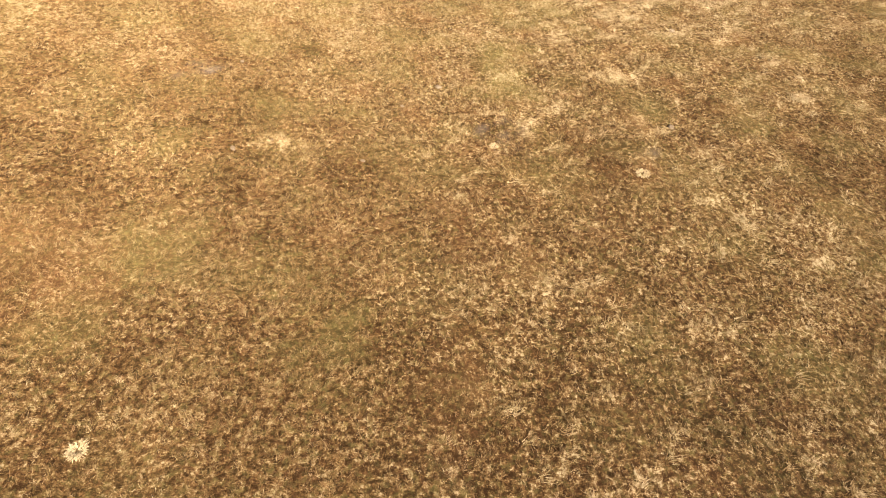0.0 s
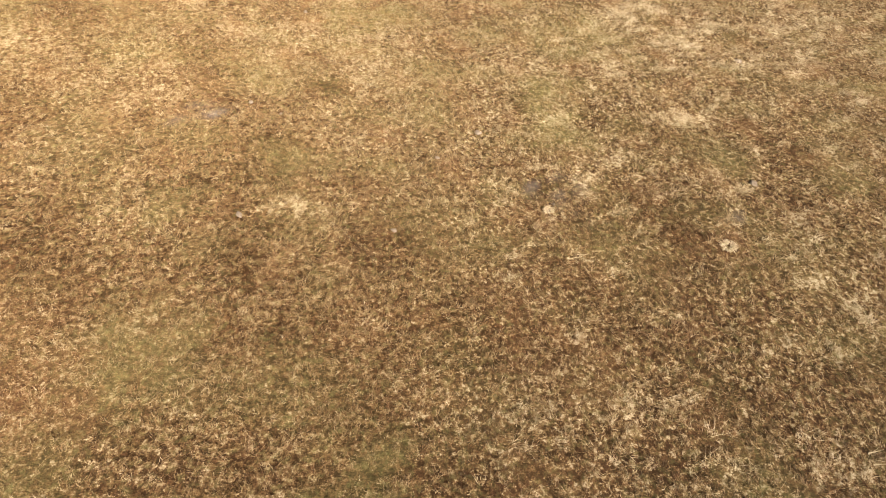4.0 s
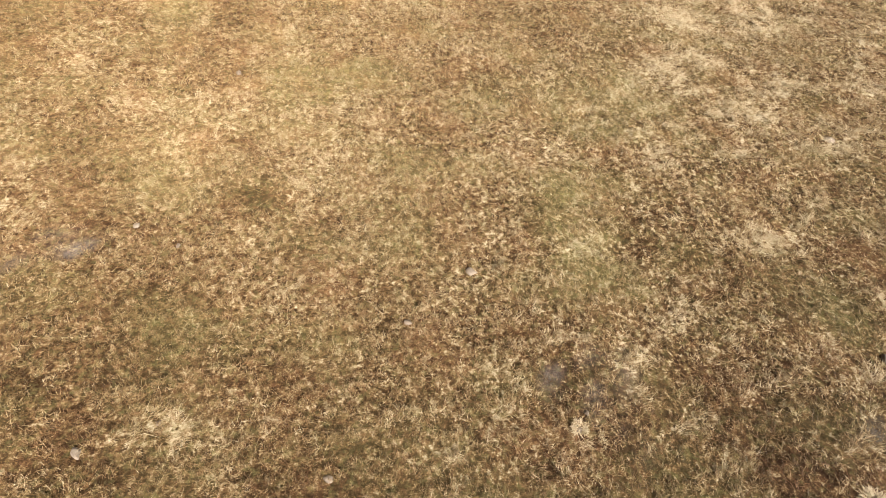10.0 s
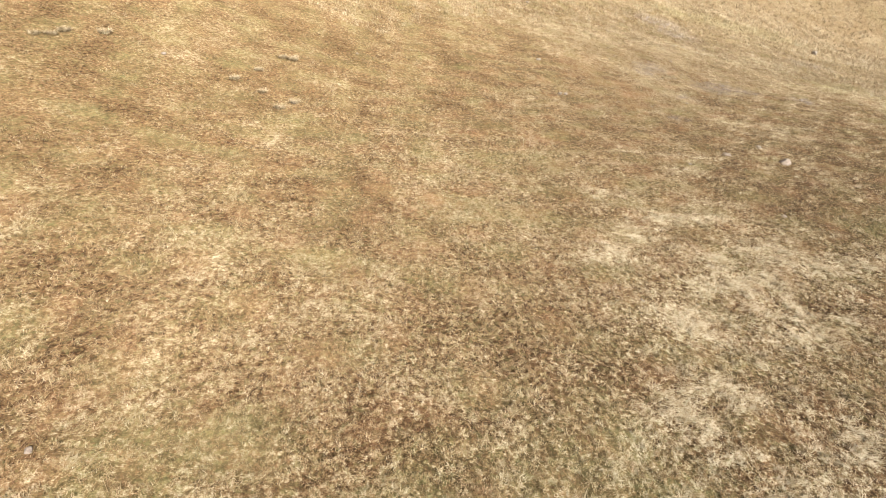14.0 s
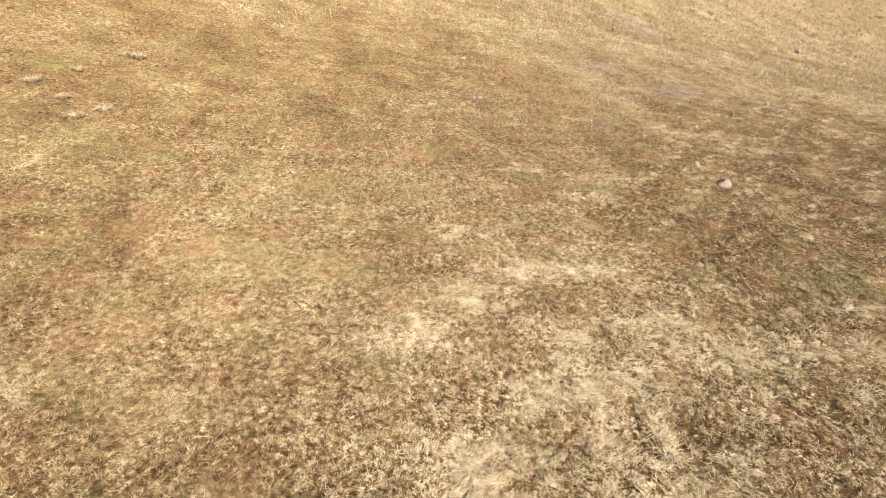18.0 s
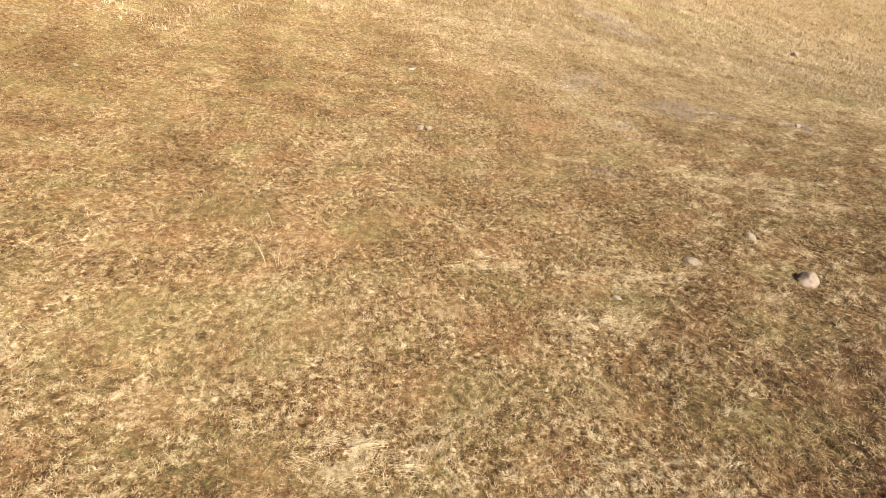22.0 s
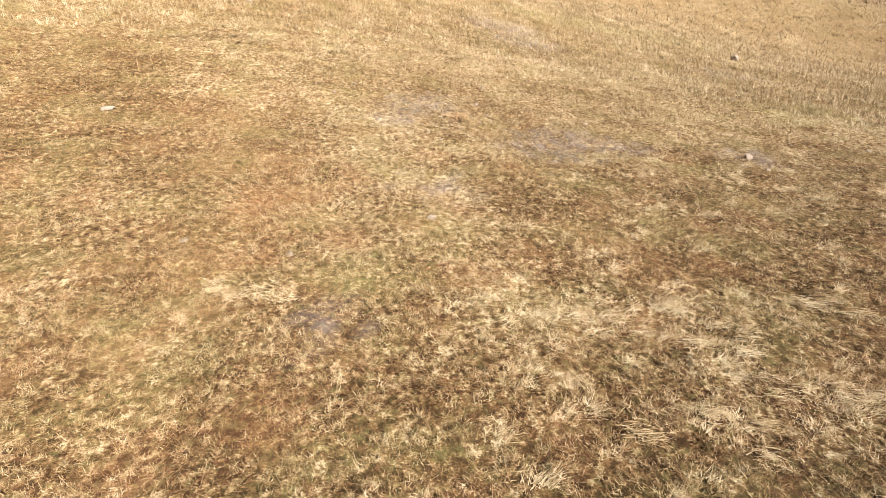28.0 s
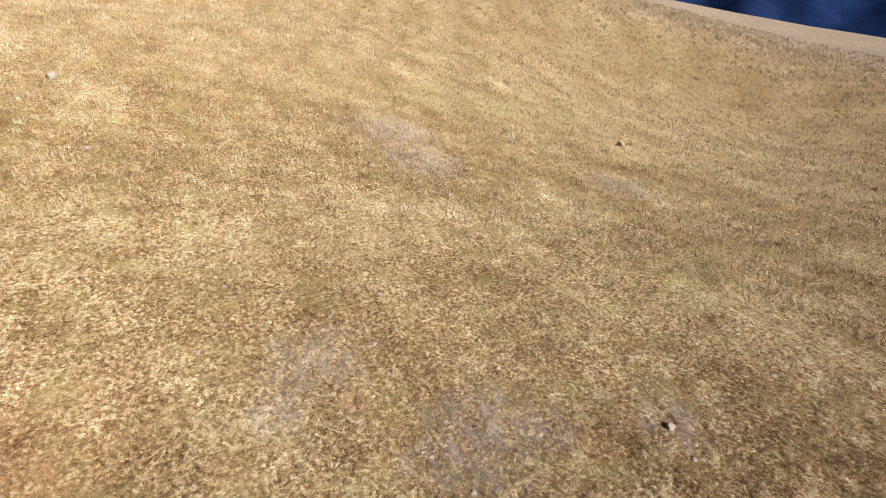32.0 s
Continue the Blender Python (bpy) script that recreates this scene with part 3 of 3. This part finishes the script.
def turf_grass(tufts, each, seed):
    rng = np.random.RandomState(seed)
    u = rng.rand(tufts * 2)
    r = 8.0 * np.sqrt(1 / (1 - u * 0.87) ** 2 - 1)
    a = rng.rand(tufts * 2) * 2 * math.pi
    p = trail_points(tufts * 2, rng) + np.stack([r * np.cos(a), r * np.sin(a)], -1)
    x, y = p.T
    tone, green, rust, grit, pale, soil = growth(x, y)
    keep = rng.rand(len(x)) < np.clip(0.5 + 0.32 * wave(x, y, 0.3, 21) + 0.25 * wave(x, y, 0.6, 26) + 0.1 * wave(x, y, 1.9, 22) + 0.3 * pale, 0.06, 1) * (1 - 0.93 * soil) * (1 - 0.8 * grit)
    for sx, sy, size in STONES_LOW + STONES_MID + STONES_TOP + PEBBLES + BIG_STONES:
        keep &= np.hypot(x - sx, y - sy) > 0.4 * size + (0.06 if size > 0.25 else 0.02)
    pick = np.nonzero(keep)[0][:tufts]
    x, y, tone, green, rust, pale = [q[pick] for q in (x, y, tone, green, rust, pale)]
    n = len(x)
    far = trail_distance(x, y)
    tall = smooth(62, 76, y + 0.25 * x - 6) * (0.6 + 0.4 * wave(x, y, 3.0, 23))
    lay = np.radians(90 + SHADOW_YAW) + 0.7 * wave(x, y, 1.6, 24) + rng.normal(0, 0.6, n)
    lay = lay * (1 - pale) + pale * (-0.2 + 0.5 * wave(x, y, 1.0, 25))
    shade = rng.normal(0, 0.12, n) + 0.16 * rng.rand(n) ** 5
    shade -= 0.34 * (rng.rand(n) < 0.05 + 0.09 * smooth(-1, 3, side(x, y)))
    green, rust = green + 0.2 * rng.rand(n) ** 3, rust + 0.3 * rng.rand(n) ** 3
    grow = (1 + far / 45) * (1.0 - 0.26 * smooth(18, 48, y))

    def rep(q):
        return np.repeat(q, each)

    m = n * each
    ang, rad = rng.rand(m) * 2 * math.pi, 0.1 * np.sqrt(rng.rand(m)) * rep(grow)
    bx, by = rep(x) + rad * np.cos(ang), rep(y) + rad * np.sin(ang)
    up, flat = rep(tall), rep(pale) * (1 - rep(tall))
    heading = rep(lay) + rng.normal(0, 1, m) * (1.3 - 1.05 * flat)
    lie = rng.rand(m) < 0.5
    length = (0.06 + 0.13 * rng.rand(m) ** 1.3) * np.where(lie, 1.35, 0.85) * rep(0.68 + 0.2 * smooth(16, 40, y)) * rep(grow) * (1 + 0.5 * up + 1.6 * flat)
    width = (0.006 + 0.0065 * rng.rand(m)) * (1 + rep(far) / 18) * rep(0.9 - 0.2 * smooth(18, 48, y))
    mound = smooth(-0.35, 1.1, 0.6 * wave(bx, by, 0.3, 21) + 0.4 * wave(bx, by, 0.6, 26) + 0.5 * wave(bx, by, 0.16, 27)) * (1 - up)
    rise = np.radians(np.where(lie, -12 + 34 * rng.rand(m), 20 + 42 * rng.rand(m)) * (1 - 0.7 * flat) * (1 - up) + up * (50 + 36 * rng.rand(m)))
    lift = (0.01 + 0.15 * mound * (1 - 0.6 * flat)) * (0.15 + 0.85 * rng.rand(m)) * (1 - up)
    base = np.stack([bx, by, ground_height(bx, by) + lift], -1)
    tint = rep(tone + shade) + rng.normal(0, 0.1, m) + 0.04 * up - 0.13 - 0.05 * rep(1 - smooth(14, 30, y))
    return blades_mesh("dry_grass", base, heading, length, width, rise, 0 * rise, tint, rep(green) * (0.4 + 1.0 * rng.rand(m)), rep(rust) * (0.4 + 1.0 * rng.rand(m)), rep(tufty(x, y)), False)


def slope_grass(tufts, each, seed):
    """Coarse clumps on the far shoulder of the hill."""
    rng = np.random.RandomState(seed)
    near, a = 24 + 190 * rng.rand(tufts * 2), np.radians(-66 + 134 * rng.rand(tufts * 2))
    x, y = 20 + near * np.sin(a), 50 + near * np.cos(a)
    keep = rng.rand(len(x)) < np.clip(0.7 + 0.3 * wave(x, y, 2.4, 41), 0.4, 1)
    for sx, sy, wide in BIG_STONES:
        keep &= np.hypot(x - sx, y - sy) > 0.5 * wide + 0.35
    x, y, near = [q[np.nonzero(keep)[0][:tufts]] for q in (x, y, near)]
    tone, green, rust, grit, pale, soil = growth(x, y)
    n, size = len(x), (0.55 + near / 130) * (1 + 0.35 * wave(x, y, 1.1, 47))
    tone = tone + 0.02 + 0.08 * wave(x, y, 9.0, 44) + 0.1 * wave(x, y, 3.2, 45) + 0.13 * wave(x, y, 1.3, 46) + 0.13 * wave(x, y, 0.75, 48) + rng.normal(0, 0.06, n)

    def rep(q):
        return np.repeat(q, each)

    m = n * each
    ang, rad = rng.rand(m) * 2 * math.pi, 0.3 * np.sqrt(rng.rand(m)) * rep(size)
    bx, by = rep(x) + rad * np.cos(ang), rep(y) + rad * np.sin(ang)
    base = np.stack([bx, by, sheet_height(bx, by) - 0.02], -1)
    return blades_mesh("far_grass", base, rng.rand(m) * 6.283, (0.22 + 0.2 * rng.rand(m)) * rep(size), (0.025 + 0.035 * rng.rand(m)) * rep(size), np.radians(30 + 50 * rng.rand(m)),
                       np.radians(10 + 50 * rng.rand(m)), rep(tone) + rng.normal(0, 0.07, m), rep(green), rep(rust), rep(0.45 + 0 * x), False)


def standing_stalks(count, seed):
    """Thin dead stems that stand up out of the turf on the upper slope."""
    rng = np.random.RandomState(seed)
    near, a = 14 + 75 * rng.rand(count * 3) ** 1.2, np.radians(-60 + 125 * rng.rand(count * 3))
    x, y = 20 + near * np.sin(a), 52 + near * np.cos(a)
    keep = rng.rand(len(x)) < np.clip(0.1 + 0.8 * wave(x, y, 5.0, 51) + 0.5 * wave(x, y, 1.3, 52), 0.03, 1) * smooth(58, 68, y + 0.25 * x - 6)
    x, y, near = [q[np.nonzero(keep)[0][:count]] for q in (x, y, near)]
    n = len(x)
    tone, green, rust, grit, pale, soil = growth(x, y)
    base = np.stack([x, y, sheet_height(x, y) - 0.02], -1)
    dark = rng.rand(n) < 0.14
    return blades_mesh("standing_stalks", base, rng.rand(n) * 6.283, (0.22 + 0.28 * rng.rand(n)) * (1 + near / 120), 0.012 * (1 + near / 35), np.radians(62 + 26 * rng.rand(n)),
                       0 * x, np.where(dark, 0.2, 0.52) + rng.normal(0, 0.08, n), 0.3 * green, 0.08 + 0 * x, 0.45 + 0 * x, False)


stalks = new("standing_stalks", standing_stalks(22000, 79))
tagged(stalks, "thin upright dead stems on the upper slope", "dry stalks", kind="stuff")
far_grass = new("far_grass", slope_grass(54000, 8, 78))
tagged(far_grass, "taller pale grass on the upper slope of the hill", "grass", kind="stuff")
grass = new("dry_grass", turf_grass(161000, 14, 77))
tagged(grass, "short matted straw-coloured grass with green and rusty patches", "grass", kind="stuff")


def straw_wisps(seed):
    """Bundles of long bleached straw, combed flat, about each pale place."""
    rng = np.random.RandomState(seed)
    spots = np.array([(a, b) for a, b in [(a, b) for a, b, r in PALE_SPOTS] + STRAW_WISPS if b > 17])
    bundles, each = 9, 24
    c = np.repeat(spots, bundles, 0) + np.stack([rng.normal(0, 0.48, len(spots) * bundles), rng.normal(0, 0.25, len(spots) * bundles)], -1)
    lay = np.repeat(rng.normal(-0.15, 0.4, len(spots)), bundles) + rng.normal(0, 0.16, len(c)) + math.pi * (rng.rand(len(c)) < 0.3)
    m = len(c) * each
    x, y = np.repeat(c[:, 0], each) + rng.normal(0, 0.09, m), np.repeat(c[:, 1], each) + rng.normal(0, 0.05, m)
    base = np.stack([x, y, sheet_height(x, y) + 0.03 + 0.11 * rng.rand(m)], -1)
    tone = np.repeat(0.7 + rng.normal(0, 0.09, len(c)), each) + rng.normal(0, 0.1, m)
    return blades_mesh("straw_wisps", base, np.repeat(lay, each) + rng.normal(0, 0.15, m), 0.14 + 0.22 * rng.rand(m), 0.005 + 0.006 * rng.rand(m), np.radians(2 + 20 * rng.rand(m)),
                       np.radians(10 + 25 * rng.rand(m)), tone, 0 * x, 0 * x, 0.6 + 0 * x)


wisps_of_straw = new("straw_wisps", straw_wisps(81))
tagged(wisps_of_straw, "bleached straw combed flat in pale wisps on the turf", "straw", kind="stuff")


# ---- stones ----
def stone_mesh(size, flat, seed):
    rng = random.Random(seed)
    bm = bmesh.new()
    bmesh.ops.create_icosphere(bm, subdivisions=4 if size > 0.3 else 3, radius=0.5)
    off = Vector((rng.random() * 50, rng.random() * 50, rng.random() * 50))
    cuts = []
    for _ in range(5):
        d = Vector((rng.uniform(-1, 1), rng.uniform(-1, 1), rng.uniform(-0.3, 1))).normalized()
        cuts.append((d, rng.uniform(0.37, 0.47)))
    sx, sy = rng.uniform(0.85, 1.1), rng.uniform(0.65, 0.85)
    for v in bm.verts:
        p = v.co.copy()
        for d, far in cuts:
            over = p.dot(d) - far
            if over > 0:
                p -= d * over * 0.75
        p *= 1 + (0.36 if size < 0.45 else 0.16) * noise.noise(v.co * 2.6 + off) + 0.07 * noise.noise(v.co * 8 + off)
        v.co = Vector((p.x * sx, p.y * sy, p.z * flat)) * size
    for f in bm.faces:
        f.smooth = True
    me = bpy.data.meshes.new("field_stone")
    bm.to_mesh(me)
    bm.free()
    me.materials.append(STONE)
    return me


def place_stone(x, y, size, label, flat=0.55, turn=None, lift=0.05):
    seed = int(abs(x) * 131 + abs(y) * 57)
    ob = new("field_stone", stone_mesh(size, flat, seed))
    z = float(ground_height(np.array(x), np.array(y)))
    ob.matrix_world = pose(x, y, z + size * (lift - 0.03), 6, -5, seed * 47 % 360 if turn is None else turn)
    return tagged(ob, label, "stone", "stones in the pasture")


for x, y, s in STONES_LOW:
    place_stone(x, y, s, "small pale stone sunk among matted dry grass")
for x, y, s in STONES_MID:
    place_stone(x, y, s, "pale weathered stone lying in the dry pasture")
for x, y, s in PEBBLES:
    place_stone(x, y, s, "small pale pebble on gritty trampled turf", 0.6)
for x, y, s in STONES_TOP:
    place_stone(x, y, s, "light field stone between short tufts of grass")
place_stone(20.04, 42.54, 0.7, "large rounded whitish boulder half sunk in grass", 0.68, 30, 0.06)
place_stone(19.95, 44.9, 0.52, "angular pinkish-white rock in dry grass", 0.45, 75, 0.0)
place_stone(17.45, 43.5, 0.5, "whitish rock with a dark hollow beside it", 0.5, 140, 0.05)
place_stone(10.5, 52.9, 0.32, "cream-coloured stone beside a similar one", 0.8, 40, 0.18)
place_stone(10.86, 52.9, 0.29, "cream-coloured stone beside a similar one", 0.8, 200, 0.18)
place_stone(10.3, 60.5, 0.4, "flat pale stone slab in dry grass", 0.4, 10, 0.05)
place_stone(9.2, 87.4, 0.8, "white boulder high on the grassy slope", 0.75, 60, 0.16)
place_stone(51.3, 87.6, 0.8, "white flat rock on the far slope", 0.8, 100, 0.26)
place_stone(30.5, 57.72, 0.34, "grey-white broken stone on gritty bare ground", 0.6, 20, 0.12)


# ---- dry weeds, tussocks and a fallen branch ----
def part(name, bm, mat, parent, label=""):
    me = bpy.data.meshes.new(name)
    bm.to_mesh(me)
    bm.free()
    me.materials.append(mat)
    ob = new(name, me)
    ob.parent = parent
    return tagged(ob, label)


def tube(points, radii, sides=5):
    bm = bmesh.new()
    rings = []
    for i, (p, r) in enumerate(zip(points, radii)):
        d = (Vector(points[min(i + 1, len(points) - 1)]) - Vector(points[max(i - 1, 0)])).normalized()
        q = d.to_track_quat("Z", "Y")
        rings.append([bm.verts.new(Vector(p) + q @ Vector((math.cos(k * 2 * math.pi / sides) * r, math.sin(k * 2 * math.pi / sides) * r, 0))) for k in range(sides)])
    for a, b in zip(rings, rings[1:]):
        for k in range(sides):
            bm.faces.new((a[k], a[(k + 1) % sides], b[(k + 1) % sides], b[k]))
    bm.faces.new(rings[-1])
    bm.faces.new(rings[0][::-1])
    return bm


def at_ground(name, x, y, turn=0.0):
    ob = new(name)
    ob.matrix_world = pose(x, y, float(ground_height(np.array(x), np.array(y))) - 0.01, 0, 0, turn)
    return ob


def dry_weed(x, y, height, stems, seed):
    rng = random.Random(seed)
    ob = at_ground("dry_weed", x, y, seed * 67 % 360)
    for s in range(stems):
        a, lean = rng.random() * 6.28, rng.uniform(0.08, 0.35)
        h = height * rng.uniform(0.7, 1.0)
        pts = [(0.03 * math.cos(a) + math.cos(a) * lean * h * k * k, 0.03 * math.sin(a) + math.sin(a) * lean * h * k * k, h * k) for k in (0, 0.35, 0.7, 1)]
        stem = part("stem", tube(pts, [0.006, 0.005, 0.004, 0.003]), STALK, ob)
        for b in range(2):
            k = rng.uniform(0.5, 0.85)
            i = Vector(pts[1]).lerp(Vector(pts[3]), k - 0.3)
            d = rng.random() * 6.28
            end = i + Vector((math.cos(d) * 0.22, math.sin(d) * 0.22, 0.25)) * height * 0.6
            part("side_branch", tube([i, i.lerp(end, 0.5) + Vector((0, 0, 0.01)), end], [0.005, 0.005, 0.003]), STALK, stem)
    return tagged(ob, "bleached forked dry weed standing in the grass", "dry weed", "dry weeds")


for i, (x, y, h, n) in enumerate([(6.5, 42.8, 0.7, 2), (6.75, 42.75, 0.65, 2), (6.3, 44.6, 0.6, 1), (16.2, 35.8, 0.4, 2), (20.9, 61.1, 0.45, 2), (17.3, 69.6, 0.6, 1), (0.2, 25.6, 0.25, 2),
                                  (-10.7, 35.3, 0.4, 2), (9.6, 48.3, 0.35, 1)]):
    dry_weed(x, y, h, n, 11 + i)


def fallen_branch(x, y):
    ob = at_ground("fallen_branch", x, y, 0)
    main = part("limb", tube([(0.36, -0.15, 0.05), (0.12, -0.05, 0.07), (-0.1, 0.15, 0.1), (-0.2, 0.42, 0.18), (-0.24, 0.7, 0.24)], [0.007, 0.01, 0.009, 0.008, 0.004], 6), STALK, ob)
    for p, q in (((0.12, -0.05, 0.07), (0.14, 0.2, 0.15)), ((0.24, -0.1, 0.06), (0.36, 0.1, 0.14)), ((-0.1, 0.15, 0.1), (0.03, 0.34, 0.18))):
        m = Vector(p).lerp(Vector(q), 0.5) + Vector((0.03, 0, 0.03))
        part("twig", tube([p, m, q], [0.007, 0.006, 0.003]), STALK, main)
    return tagged(ob, "bleached forked branch lying on the grass", "branch")


fallen_branch(20.6, 60.0)


def tussock_mesh(seed):
    rng = np.random.RandomState(seed)
    n = 240
    a, r = rng.rand(n) * 6.283, 0.3 * np.sqrt(rng.rand(n))
    base = np.stack([r * np.cos(a), r * np.sin(a), 0 * r - 0.02], -1)
    return blades_mesh("grass_tussock", base, a + rng.normal(0, 0.5, n), 0.25 + 0.3 * rng.rand(n), 0.014 + 0.01 * rng.rand(n), np.radians(45 + 40 * rng.rand(n)), np.radians(15 + 50 * rng.rand(n)),
                       0.62 + rng.normal(0, 0.12, n), 0.05 + 0 * a, 0 * a, 0.6 + 0 * a)


TUSSOCKS = [(-7.8, 47.8), (-8.5, 45.7), (-7.2, 50.8), (-6.6, 50.8), (-16.9, 43.9), (-16.5, 44.5), (-16.3, 45.3), (-15.1, 46.6), (-6.9, 44.8), (-5.2, 44.6), (-5.7, 43.4)]
tussocks = [tussock_mesh(k) for k in range(4)]
for i, (x, y) in enumerate(TUSSOCKS):
    ob = new("grass_tussock", tussocks[i % 4])
    ob.matrix_world = pose(x, y, float(ground_height(np.array(x), np.array(y))), 0, 0, i * 77) @ Matrix.Scale(0.7 + 0.06 * (i % 4), 4)
    tagged(ob, "tall pale tussock of dry upright grass", "grass tussock", "tall grass tussocks")


def dried_rosette(x, y, size, label, tone, rust, seed):
    """A flat bleached plant: leaves that curl outwards from one root."""
    rng = np.random.RandomState(seed)
    n = int(160 + 200 * size)
    a, r = rng.rand(n) * 6.283, 0.38 * size * np.sqrt(rng.rand(n))
    base = np.stack([r * np.cos(a), r * np.sin(a), 0.03 + 0 * r], -1)
    ob = new("dried_plant", blades_mesh("dried_plant", base, a + rng.normal(0, 0.6, n), size * (0.15 + 0.3 * rng.rand(n)), 0.008 + size * (0.008 + 0.016 * rng.rand(n)), np.radians(10 + 60 * rng.rand(n)),
                                        np.radians(20 + 70 * rng.rand(n)), tone + rng.normal(0, 0.12, n), 0 * a, rust + 0 * a, 0.4 + 0 * a))
    ob.matrix_world = pose(x, y, float(ground_height(np.array(x), np.array(y))), 0, 0, 0)
    return tagged(ob, label, "dried plant", "dried plants")


dried_rosette(-6.95, 4.2, 0.4, "whitish dried rosette plant in brown grass", 1.05, 0.0, 5)
dried_rosette(7.05, 12.6, 0.42, "bleached dried plant on dark tufty turf", 0.95, 0.0, 6)
dried_rosette(14.6, 17.0, 0.6, "cream-coloured dried plant among straw", 0.85, 0.0, 7)
dried_rosette(2.4, 13.8, 0.3, "pale dried plant beside trampled soil", 0.85, 0.0, 8)
dried_rosette(21.4, 60.95, 0.9, "pinkish-brown withered bush beside the fallen branch", 0.5, 0.3, 9)
